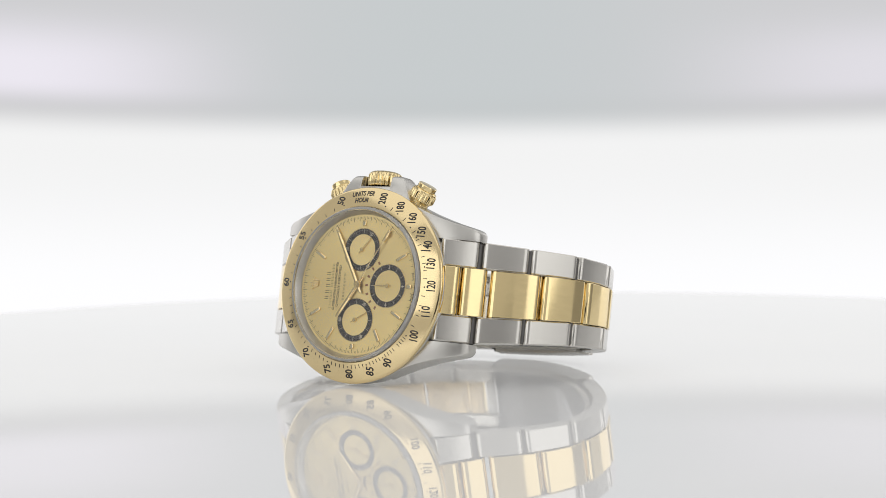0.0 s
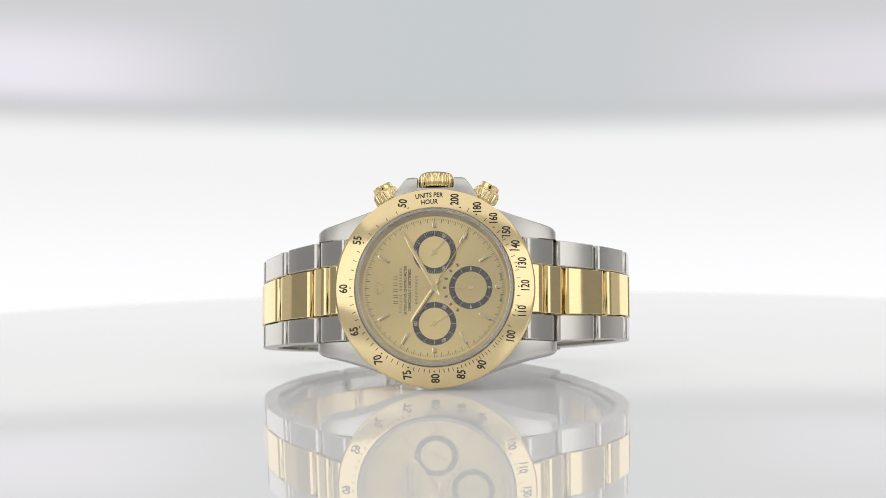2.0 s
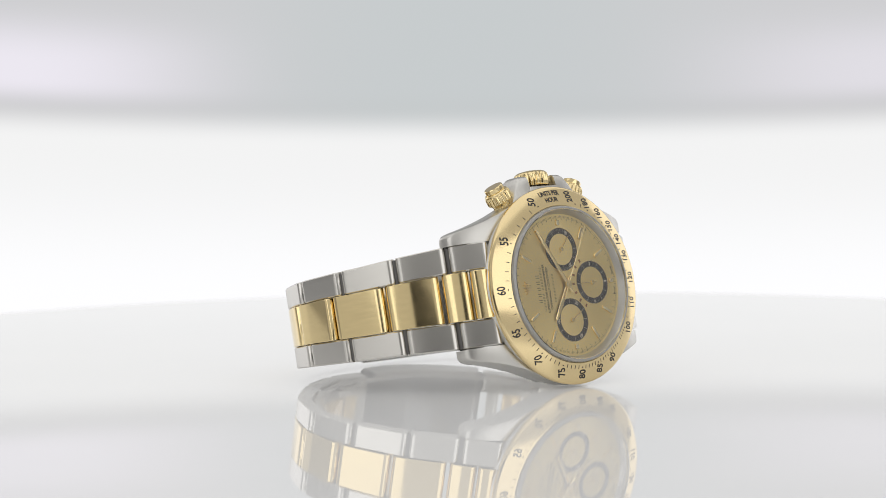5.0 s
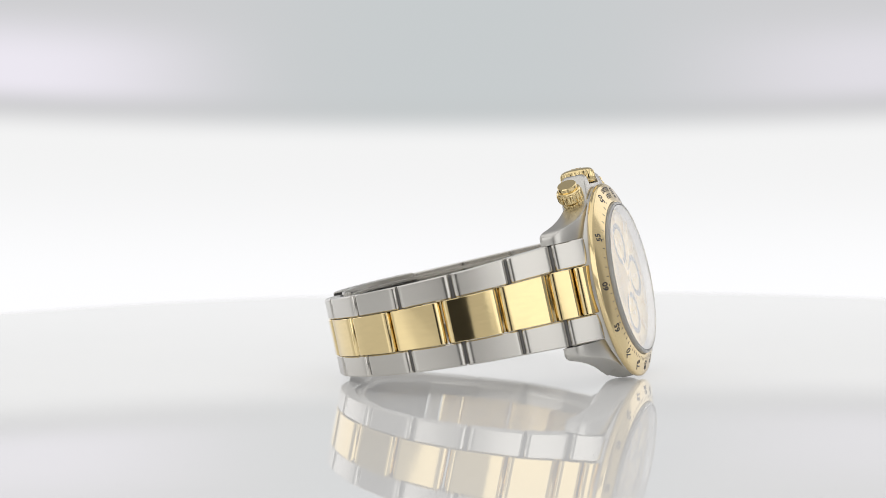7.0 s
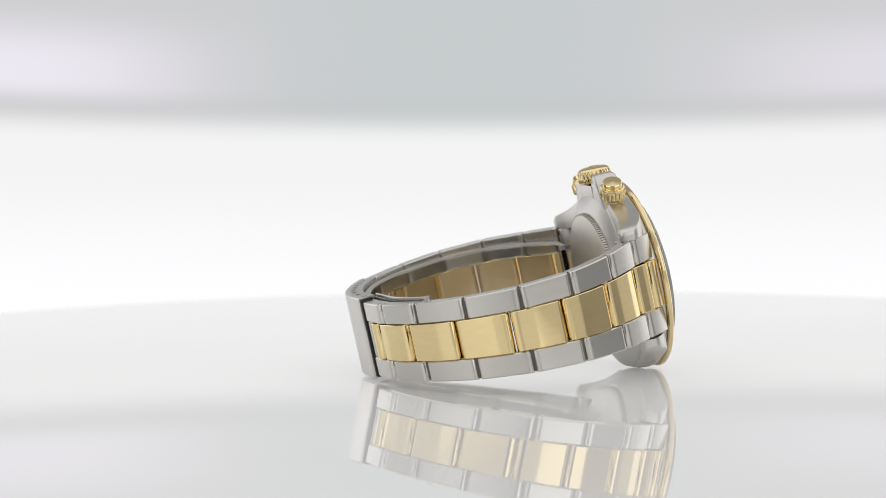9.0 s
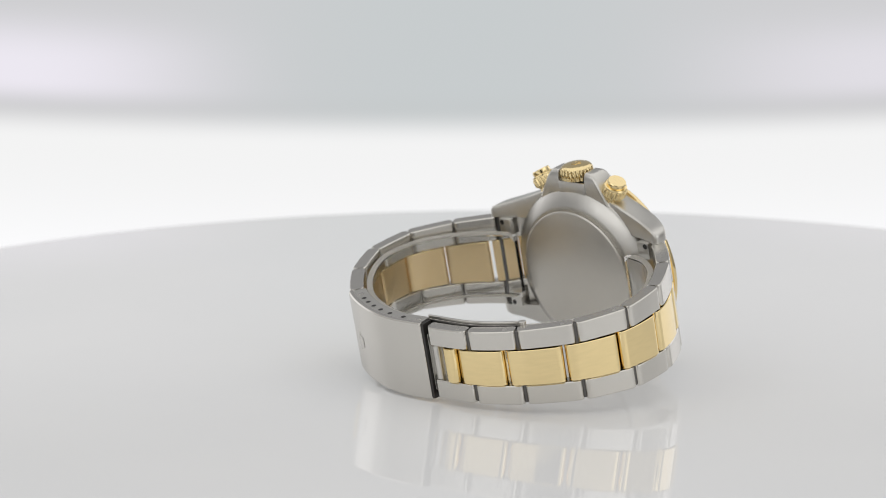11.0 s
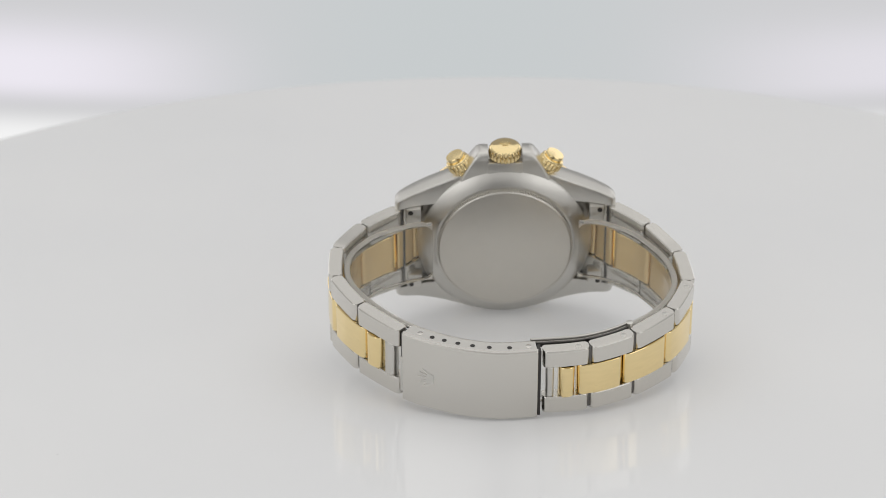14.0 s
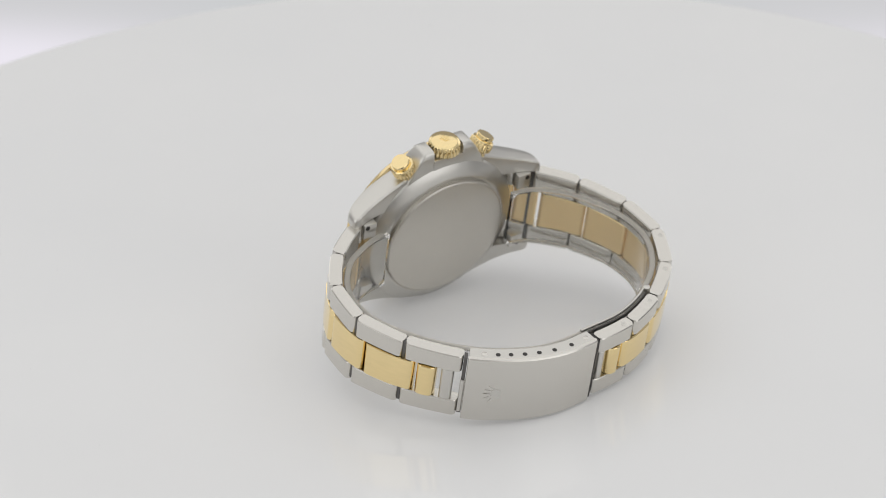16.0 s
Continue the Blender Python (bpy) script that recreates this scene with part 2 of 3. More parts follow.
def backdrop_material():
    """A glowing panel with its light painted in: white below a soft grey seam, pale grey with two lilac-white lit
    patches above it.
    """
    m = bpy.data.materials.new("glowing_panel")
    m.use_nodes = True
    nt = m.node_tree
    nt.nodes.remove(nt.nodes["Principled BSDF"])
    em = nt.nodes.new("ShaderNodeEmission")
    link(nt, em.outputs[0], nt.nodes["Material Output"].inputs["Surface"])
    tc, sep = nt.nodes.new("ShaderNodeTexCoord"), nt.nodes.new("ShaderNodeSeparateXYZ")
    link(nt, tc.outputs["Object"], sep.inputs[0])

    def maths(op, a, b=0.0, c=0.0):
        n = nt.nodes.new("ShaderNodeMath")
        n.operation = op
        for k, v in enumerate((a, b, c)):
            if isinstance(v, (int, float)):
                n.inputs[k].default_value = v
            else:
                link(nt, v, n.inputs[k])
        return n.outputs[0]

    def step(v, a, b):
        n = nt.nodes.new("ShaderNodeMapRange")
        n.interpolation_type = "SMOOTHERSTEP"
        n.inputs["From Min"].default_value, n.inputs["From Max"].default_value = a, b
        link(nt, v, n.inputs["Value"])
        return n.outputs["Result"]

    def blend(f, a, b):
        n = nt.nodes.new("ShaderNodeMix")
        n.data_type = "RGBA"
        link(nt, f, n.inputs[0])
        for k, v in ((6, a), (7, b)):
            if isinstance(v, tuple):
                n.inputs[k].default_value = (*v, 1)
            else:
                link(nt, v, n.inputs[k])
        return n.outputs[2]

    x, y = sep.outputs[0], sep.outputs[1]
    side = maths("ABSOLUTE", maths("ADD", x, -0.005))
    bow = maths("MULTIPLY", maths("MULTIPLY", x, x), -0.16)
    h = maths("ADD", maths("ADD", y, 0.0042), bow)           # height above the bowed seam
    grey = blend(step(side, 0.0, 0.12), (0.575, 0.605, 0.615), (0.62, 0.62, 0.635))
    # lit patches at both sides, painted into the glow colour
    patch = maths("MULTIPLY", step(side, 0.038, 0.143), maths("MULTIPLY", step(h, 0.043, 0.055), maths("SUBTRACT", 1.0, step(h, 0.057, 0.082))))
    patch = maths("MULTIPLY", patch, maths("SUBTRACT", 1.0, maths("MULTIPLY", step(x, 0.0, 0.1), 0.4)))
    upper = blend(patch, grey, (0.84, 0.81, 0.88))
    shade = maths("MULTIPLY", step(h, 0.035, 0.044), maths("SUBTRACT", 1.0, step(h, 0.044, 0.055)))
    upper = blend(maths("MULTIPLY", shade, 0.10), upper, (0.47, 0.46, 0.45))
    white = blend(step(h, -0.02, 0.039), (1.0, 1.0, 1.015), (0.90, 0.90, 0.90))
    # unseen top dimmed to tune its light on disc and metal
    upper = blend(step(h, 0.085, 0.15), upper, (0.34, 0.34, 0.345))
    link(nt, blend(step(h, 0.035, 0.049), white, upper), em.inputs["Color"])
    return m


def make_backdrop():
    """Tall panel that swings with the photo arm behind the turntable."""
    bm = bmesh.new()
    rings = []
    # unseen upper height added so the disc reflects an even grey
    for i in range(25):
        x = -210 + 420 * i / 24
        y0 = 0.0
        rings.append([(x, -260, y0), (x, 800, y0), (x, 800, y0 - 6), (x, -260, y0 - 6)])
    ring_loft(bm, rings)
    me = finish(bm, False)
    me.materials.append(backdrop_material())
    return tagged(new("backdrop", me), "glowing white panel with its light painted in and a pale grey upper part", "backdrop", kind="structure")


backdrop = make_backdrop()


def make_turntable():
    ob = tagged(new("turntable"), "round glossy white acrylic turntable disc", "turntable")
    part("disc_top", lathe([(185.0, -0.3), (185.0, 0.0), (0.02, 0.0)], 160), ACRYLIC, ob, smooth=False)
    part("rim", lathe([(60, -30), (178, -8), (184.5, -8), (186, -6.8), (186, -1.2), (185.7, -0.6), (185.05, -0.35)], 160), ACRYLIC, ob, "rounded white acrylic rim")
    dice = random.Random(4)
    bm = bmesh.new()
    for k in range(46):
        r, a, size = 170 * math.sqrt(dice.random()), dice.uniform(0, 6.283), dice.uniform(0.08, 0.26)
        if r < 62:
            continue
        m = Matrix.Translation((r * math.cos(a), r * math.sin(a), 0.01))
        bmesh.ops.create_cone(bm, cap_ends=True, segments=6, radius1=size, radius2=size * 0.5, depth=0.05, matrix=m)
    tagged(part("dust", bm, PAINT, ob, "tiny grey dust specks", False), kind="stuff")
    return ob


turntable = make_turntable()
post = finish(lathe([(110, -850), (110, -838), (35, -830), (35, -40), (58, -34), (58, -30.2)], 48))
post.materials.append(PAINT)
pedestal = tagged(new("turntable_pedestal", post), "plain grey pedestal that carries the white turntable", "pedestal")
pedestal.location.z = DISC_TOP

# ---- the wristwatch: x to three o'clock, y to twelve, z out of the dial ----
watch = tagged(new("wristwatch"), "two-tone steel and gold chronograph wristwatch standing on its side", "wristwatch")


def bezel_height(r):
    return 0.3 + (19.15 - r) * 0.373


def on_bezel(me, lift=0.035):
    """Lays flat writing on the bezel's cone."""
    for v in me.vertices:
        r = math.hypot(v.co.x, v.co.y)
        v.co.z = bezel_height(min(r, 19.1)) + lift
    me.transform(Matrix.Scale(MM, 4))
    return me


def make_case():
    bm = lathe([(14.2, -8.25), (14.9, -8.3), (15.2, -8.2), (17.9, -6.85), (18.25, -6.4), (19.1, -4.4), (19.3, -3.0), (19.2, -1.5), (18.9, -0.95), (14.9, -0.95)], 128)
    case = part("case", bm, STEEL_SIDE, watch, "satin steel case with four lugs and crown guards")
    for sx in (1, -1):
        for sy in (1, -1):
            rings = []
            # along each lug: y, outer x, top z, bottom z
            for y, xo, zt, zb in ((6.5, 17.9, -1.2, -6.0), (10, 16.5, -1.2, -6.2), (13, 15.3, -1.35, -6.5), (16, 14.3, -1.8, -6.9), (18.3, 13.6, -2.5, -7.4),
                                  (20.0, 13.15, -3.3, -7.9), (21.4, 12.8, -4.1, -8.5), (22.3, 12.5, -4.7, -8.8), (22.9, 12.2, -5.2, -8.8), (23.3, 11.85, -5.7, -8.6), (23.45, 11.5, -6.2, -8.2)):
                xi, c = 10.1, 0.4
                rings.append([(sx * a, sy * y, b) for a, b in ((xi, zt), (xo - c, zt), (xo - 0.12, zt - 0.12), (xo, zt - c), (xo + 0.05, (zt + zb) / 2), (xo, zb + 0.45), (xo - 0.3, zb + 0.1), (xo - 0.7, zb), (xi, zb))])
            bm = bmesh.new()
            ring_loft(bm, rings)
            part("lug", bm, STEEL_SIDE, case, "satin steel lug")
    for sy in (1, -1):
        rings = []
        for x, yo, zt, zb in ((15.5, 9.7, -1.4, -6.7), (18.0, 8.5, -1.4, -6.8), (20.2, 7.2, -1.6, -6.7), (21.6, 6.2, -1.9, -6.5), (22.1, 5.7, -2.3, -6.1), (22.25, 5.3, -2.7, -5.8)):
            rings.append([(x, sy * a, b) for a, b in ((3.6, zt), (yo - 0.5, zt), (yo - 0.12, zt - 0.2), (yo, zt - 0.6), (yo, zb + 0.6), (yo - 0.15, zb + 0.2), (yo - 0.5, zb), (3.6, zb))])
        bm = bmesh.new()
        ring_loft(bm, rings)
        part("crown_guard", bm, STEEL_SIDE, case, "satin steel crown guard")
    part("crown_seat", soft_box(16.0, 20.1, -3.7, 3.7, -6.9, -1.5, 0.3), STEEL_SIDE, case, "satin steel seat under the crown")


make_case()

bezel = part("bezel", lathe([(15.45, -0.9), (19.2, -0.9), (19.52, -0.7), (19.6, -0.35), (19.58, -0.05), (19.42, 0.16), (19.15, 0.30), (15.85, 1.53), (15.65, 1.58), (15.5, 1.52), (15.45, 1.4), (15.45, 0.2)], 192, True),
             GOLD_BEZEL, watch, "yellow gold bezel engraved with a black tachymeter scale")
SCALE = {50: 69.7, 55: 32.2, 60: -0.2, 65: 331.6, 70: 308.1, 75: 287.2, 80: 269.2, 85: 252.8, 90: 238.7, 100: 213.1, 110: 195.8, 120: 179.4,
         130: 165.0, 140: 153.3, 150: 142.6, 160: 130.8, 180: 118.4, 200: 103.1}          # tachymeter value: where it stands, clockwise from twelve
for value, deg in SCALE.items():
    nx, ny = clock(deg, 17.75)
    turn = {55: -8, 65: 8, 70: 12, 75: 8, 85: -6, 90: -12, 100: -8, 50: -8, 180: 4, 160: 3}.get(value, 0)
    me = lettering(str(value), 2.3 if value < 100 else 2.25, pose(nx, ny, 0, 0, 0, turn) @ Matrix.Diagonal((0.76 if value < 100 else 0.7, 1.0, 1, 1)))
    part("numeral", on_bezel(me), BLACK, bezel, "black numeral")
for text, r in (("UNITS PER", 18.25), ("HOUR", 16.85)):
    me = lettering(text, 1.35, pose(r, 0.0, 0, 0, 0, -90) @ Matrix.Diagonal((0.86, 1.0, 1, 1)))
    for v in me.vertices:                           # bend the words along the rim, a little towards twelve
        a = -v.co.y / r
        rr = v.co.x
        v.co.x, v.co.y = rr * math.cos(a), -rr * math.sin(a)
    me.transform(pose(0, 0, 0, 0, 0, 3.3))
    part("inscription", on_bezel(me), BLACK, bezel, "black engraved words")


def make_bezel_ticks():
    bm = bmesh.new()
    values = [50 + k for k in range(0, 50)] + [100 + 2 * k for k in range(0, 26)] + [155, 170, 190]
    for v in values:
        if v % 5 == 0 and v <= 100 or v in (110, 120, 130, 140, 150):
            continue
        if 100 < v < 150 and v % 4:
            continue
        deg = (3600 / v * 6) % 360
        m = pose(0, 0, 0, 0, 0, -deg)
        r0, r1 = (16.05, 16.75) if v < 100 else (16.1, 16.8)
        if v % 5 == 0:
            r1 = 16.95
        vs = [bm.verts.new(m @ Vector((x, r, bezel_height(r) + 0.03))) for x, r in ((-0.06, r0), (0.06, r0), (0.06, r1), (-0.06, r1))]
        bm.faces.new(vs)
    return bm


part("tick_marks", make_bezel_ticks(), BLACK, bezel, "fine black tick marks", False)
for value in SCALE:
    deg = (3600 / value * 6) % 360
    nx, ny = clock(deg, 16.4)
    bm = bmesh.new()
    bmesh.ops.create_circle(bm, cap_ends=True, radius=0.17, segments=10, matrix=Matrix.Translation((nx, ny, bezel_height(16.4) + 0.03)))
    part("dot", bm, BLACK, bezel, "", False)

crystal = part("crystal", lathe([(0.02, 1.3), (14.85, 1.3), (14.85, 2.25), (14.75, 2.32), (0.02, 2.32)], 128),
               GLASS, watch, "flat clear sapphire crystal", crease=8)
crystal.visible_shadow = False
part("crystal_edge", lathe([(14.87, 1.32), (15.42, 1.32), (15.42, 2.0), (15.3, 2.18), (15.1, 2.27), (14.87, 2.31)], 128, True), FROST, watch, "ground edge of the crystal")
part("inner_ring", lathe([(14.05, 0.005), (15.2, 0.005), (15.2, 1.28), (14.95, 1.28), (14.2, 0.35)], 128, True), STEEL_SIDE, watch, "polished steel ring round the dial")

# ---- dial, markers and pointers ----
dial = part("dial", lathe([(14.7, -0.8), (14.7, 0.0), (0.02, 0.0)], 96), DIAL, watch, "champagne sunray dial with three subdials")


def make_minute_track():
    bm = bmesh.new()
    for k in range(240):
        deg = k * 1.5
        mid = k % 4 == 0
        r0, w = (12.75, 0.05) if mid else (13.2, 0.03)
        m = pose(0, 0, 0.015, 0, 0, -deg)
        vs = [bm.verts.new(m @ Vector(p)) for p in ((-w, r0, 0), (w, r0, 0), (w, 13.65, 0), (-w, 13.65, 0))]
        bm.faces.new(vs)
    return bm


part("minute_track", make_minute_track(), PRINT, dial, "fine dark minute marks", False)
for hour in (1, 2, 4, 5, 7, 8, 10, 11):
    bm = soft_box(-0.33, 0.33, -1.35, 1.35, 0.005, 0.32, 0.09, pose(*clock(hour * 30, 11.4), 0, 0, 0, -hour * 30))
    part("hour_marker", bm, GOLD, dial, "gold baton marker")
    part("lume_inlay", soft_box(-0.17, 0.17, -1.1, 1.1, 0.30, 0.34, 0.015, pose(*clock(hour * 30, 11.4), 0, 0, 0, -hour * 30)), LUME, dial, "cream luminous inlay")
for hour in (3, 6, 9):
    part("hour_marker", soft_box(-0.45, 0.45, -0.55, 0.55, 0.005, 0.3, 0.08, pose(*clock(hour * 30, 12.3), 0, 0, 0, -hour * 30)), GOLD, dial, "small square gold marker")
    part("lume_inlay", soft_box(-0.25, 0.25, -0.35, 0.35, 0.28, 0.33, 0.015, pose(*clock(hour * 30, 12.3), 0, 0, 0, -hour * 30)), LUME, dial, "cream luminous inlay")


def make_emblem(scale=1.0, height=0.25):
    """Plain fan-shaped emblem."""
    bm = bmesh.new()
    outline = [(-0.6, -0.95), (0.6, -0.95), (0.72, -0.45), (1.25, 0.5), (0.5, -0.1), (0.68, 0.95), (0.18, 0.0), (0.0, 1.15),
               (-0.18, 0.0), (-0.68, 0.95), (-0.5, -0.1), (-1.25, 0.5), (-0.72, -0.45)]
    ring_loft(bm, [[(x * scale, y * scale, z) for x, y in outline] for z in (0.005, height)])
    return bm


emblem = make_emblem(1.05)
bmesh.ops.translate(emblem, vec=(0, 10.8, 0), verts=emblem.verts)
part("emblem", emblem, GOLD_SATIN, dial, "plain raised gold emblem", False)

SUBDIALS = ((7.0, 0.0, 131), (0.0, -7.05, 0), (-7.0, 0.0, 150))
for sx, sy, aim in SUBDIALS:
    at = Matrix.Translation((sx, sy, 0))
    bm = lathe([(3.12, 0.004), (4.22, 0.004), (4.22, 0.03), (3.12, 0.03)], 64, True)
    bm.transform(at)
    part("subdial_ring", bm, RING_BLACK, dial, "charcoal subdial ring with pale ticks")
    bm = lathe([(4.22, 0.004), (4.36, 0.004), (4.36, 0.06), (4.22, 0.06)], 64, True)
    bm.transform(at)
    part("subdial_rim", bm, GOLD, dial, "thin gold rim")
    bm = bmesh.new()
    for k in range(60 if sx > 0 else 12):
        long_ = k % 5 == 0 if sx > 0 else True
        m = at @ pose(0, 0, 0.045, 0, 0, -k * (6 if sx > 0 else 30))
        r0 = 3.25 if long_ else 3.75
        w = 0.045 if long_ else 0.025
        bm.faces.new([bm.verts.new(m @ Vector(p)) for p in ((-w, r0, 0), (w, r0, 0), (w, 4.1, 0), (-w, 4.1, 0))])
    part("subdial_ticks", bm, PALE, dial, "", False)
    figures = {0: ((120, "10"), (240, "20"), (0, "30")), 1: ((90, "3"), (180, "6"), (270, "9")), 2: ((120, "20"), (240, "40"), (0, "60"))}[SUBDIALS.index((sx, sy, aim))]
    for deg, text in figures:
        fx, fy = clock(deg, 3.68)
        me = lettering(text, 0.95, pose(sx + fx, sy + fy, 0.05, 0, 0, -deg))
        me.transform(Matrix.Scale(MM, 4))
        part("subdial_figure", me, PALE, dial, "")
    bm = bmesh.new()
    m = at @ pose(0, 0, 0, 0, 0, -aim)
    box(bm, -0.09, 0.09, -1.0, 3.3, 0.22, 0.30, m)
    bmesh.ops.create_cone(bm, cap_ends=True, segments=20, radius1=0.5, radius2=0.42, depth=0.3, matrix=at @ Matrix.Translation((0, 0, 0.2)))
    part("subdial_hand", bm, GOLD, dial, "thin gold subdial hand")

# lines of writing above the centre; unreadable or brand lines are plain bars
for text, y, size, width in (("SUPERLATIVE CHRONOMETER", 5.7, 0.72, 9.6), ("OFFICIALLY CERTIFIED", 4.85, 0.72, 8.3)):
    me = lettering(text, size, Matrix.Identity(4))
    span = max(v.co.x for v in me.vertices) - min(v.co.x for v in me.vertices)
    me.transform(pose(-0.4, y, 0.02) @ Matrix.Diagonal((width / span, 1, 1, 1)))
    me.transform(Matrix.Scale(MM, 4))
    part("dial_writing", me, PRINT, dial, "tiny dark printed words")
for y, w, hgt, count in ((7.6, 3.0, 0.46, 5), (6.6, 4.5, 0.27, 15), (3.55, 2.8, 0.24, 10)):
    bm = bmesh.new()
    for k in range(count):
        if count == 15 and k == 6:
            continue
        cx = -0.4 - w + (k + 0.5) * 2 * w / count
        ww = w / count * (0.5 if count == 5 else 0.6)
        for off in (-0.36, 0.36):                     # two strokes a letter
            bm.faces.new([bm.verts.new((cx + off * ww * 2 + a * ww * 0.18, y + b * hgt, 0.02)) for a, b in ((-1, -1), (1, -1), (1, 1), (-1, 1))])
    part("dial_writing", bm, PRINT, dial, "dark printed bars", False)
bm = bmesh.new()
for k in range(7):
    deg = 60 - k * 20
    m = Matrix.Translation((0, -7.05, 0.02)) @ pose(0, 0, 0, 0, 0, deg)
    bm.faces.new([bm.verts.new(m @ Vector((a * 0.22, 5.1 + b * 0.32, 0))) for a, b in ((-1, -1), (1, -1), (1, 1), (-1, 1))])
part("dial_writing", bm, RED, dial, "dull red printed bars in an arc", False)
for deg, text in ((171, "SWISS"), (189, "MADE")):
    me = lettering(text, 0.5, pose(*clock(deg, 13.15), 0.02, 0, 0, 180 - deg))
    me.transform(Matrix.Scale(MM, 4))
    part("dial_writing", me, PRINT, dial, "tiny dark printed words")


def make_hand(length, width, tail, z, deg, taper=1.0):
    bm = bmesh.new()
    m = pose(0, 0, z, 0, 0, -deg)
    rings = []
    for y, w in ((-tail, width * 0.7), (0, width), (length * 0.75, width * taper), (length * 0.96, width * taper * 0.8), (length, 0.06)):
        rings.append([m @ Vector(p) for p in ((-w, y, 0), (0, y, 0.10), (w, y, 0), (0, y, -0.04))])
    ring_loft(bm, rings)
    bmesh.ops.create_cone(bm, cap_ends=True, segments=24, radius1=0.75, radius2=0.7, depth=0.16, matrix=Matrix.Translation((0, 0, z)))
    return bm


part("hour_hand", make_hand(8.1, 0.42, 1.8, 0.42, 304), GOLD, watch, "gold baton hour hand")
part("minute_hand", make_hand(13.0, 0.38, 1.9, 0.58, 60), GOLD, watch, "gold baton minute hand")
bm = make_hand(13.2, 0.10, 3.2, 0.70, 121.5)
tip = pose(0, 0, 0.70, 0, 0, -121.5)
ring_loft(bm, [[tip @ Vector(p) for p in ((-w, y, 0), (0, y, 0.05), (w, y, 0), (0, y, -0.03))] for y, w in ((11.0, 0.05), (11.5, 0.42), (12.9, 0.04))])
part("chronograph_hand", bm, GOLD, watch, "thin gold chronograph hand with an arrow tip")

# ---- crown and pushers ----
crown = part("crown", lathe([(2.7, 0.0), (3.25, 0.12), (3.42, 0.4), (3.5, 1.3), (3.44, 2.1), (3.25, 2.55), (2.95, 2.85), (2.45, 3.05), (1.6, 3.2), (0.02, 3.28)], 312, flute=(24, 0.28, 1, 4)), GOLD, watch, "fluted yellow gold winding crown")
crown.matrix_basis = Matrix.Translation(Vector((20.3, 0, -4.6)) * MM) @ pose(0, 0, 0, 0, 90, 0)
cap = make_emblem(0.9, 3.31)
bmesh.ops.rotate(cap, verts=cap.verts, matrix=Matrix.Rotation(radians(90), 3, "Z"))
part("emblem", cap, GOLD_SATIN, crown, "plain raised emblem", False)


def make_pusher(deg):
    base = part("pusher", lathe([(1.95, 19.3), (2.1, 19.6), (2.52, 19.95), (2.62, 20.2), (2.62, 21.35), (2.52, 21.6), (2.4, 21.7), (2.4, 21.95), (2.2, 22.1), (0.02, 22.1)], 320, flute=(20, 0.2, 3, 5)),
                GOLD, watch, "screw-down gold pusher with a fluted collar")
    base.matrix_basis = Matrix.Translation((0, 0, -4.4 * MM)) @ pose(0, 0, 0, 0, 0, deg) @ Matrix.Translation((0.3 * MM, 0, 0)) @ pose(0, 0, 0, 0, 90, 0)
    part("tube", lathe([(1.95, 16.5), (1.95, 19.2), (1.8, 19.4)], 240, flute=(20, 0.22, 0, 1)), GOLD, base, "grooved gold tube under the collar")
    part("button", lathe([(1.9, 22.0), (1.95, 22.15), (1.95, 23.0), (1.83, 23.16), (0.02, 23.2)], 64), GOLD, base, "smooth gold button")


make_pusher(27.4)
make_pusher(-27.4)

# ---- case back ----
back = part("case_back", lathe([(14.25, -8.2), (14.25, -9.1), (14.1, -9.25), (13.85, -9.33), (0.02, -9.38)], 128), STEEL_BACK, watch, "plain satin steel case back")
bm = bmesh.new()
for k in range(150):
    m = pose(0, 0, 0, 0, 0, k * 2.4)
    box(bm, -0.17, 0.17, 14.1, 14.55, -9.1, -8.28, m)
part("fluted_ring", bm, STEEL_BACK, back, "fine fluting round the case back", False)

# ---- bracelet ----
GAP, GOLD_EDGE, THICK = 0.29, 0.485, 2.9


def satin_inside(ob):
    """The face towards the wrist is left unpolished."""
    me = ob.data
    me.materials.append(GOLD_INSIDE)
    for p in me.polygons:
        if p.index % 8 == 1 and len(p.vertices) == 4:
            p.material_index = 1


def link_unit(a, b, name, ga, gb, label=""):
    """One bracelet link between a and b: two steel side bars and a gold centre from ga to gb."""
    centre = part(name, slab(ga, gb, -GOLD_EDGE + 0.016, GOLD_EDGE - 0.016, THICK - 0.1, 1.1, 0.0, crown=0.45, edge=0.12), GOLD, watch, label or "polished gold centre link between steel side links", crease=30)
    satin_inside(centre)
    lo, hi = min(a, b) + GAP, max(a, b) - GAP
    part("side_link", slab(lo, hi, GOLD_EDGE, 1.0, THICK, 1.0), STEEL, centre, "brushed steel side link", crease=30)
    part("side_link", slab(lo, hi, -1.0, -GOLD_EDGE, THICK, 1.0), STEEL, centre, "brushed steel side link", crease=30)
    return centre


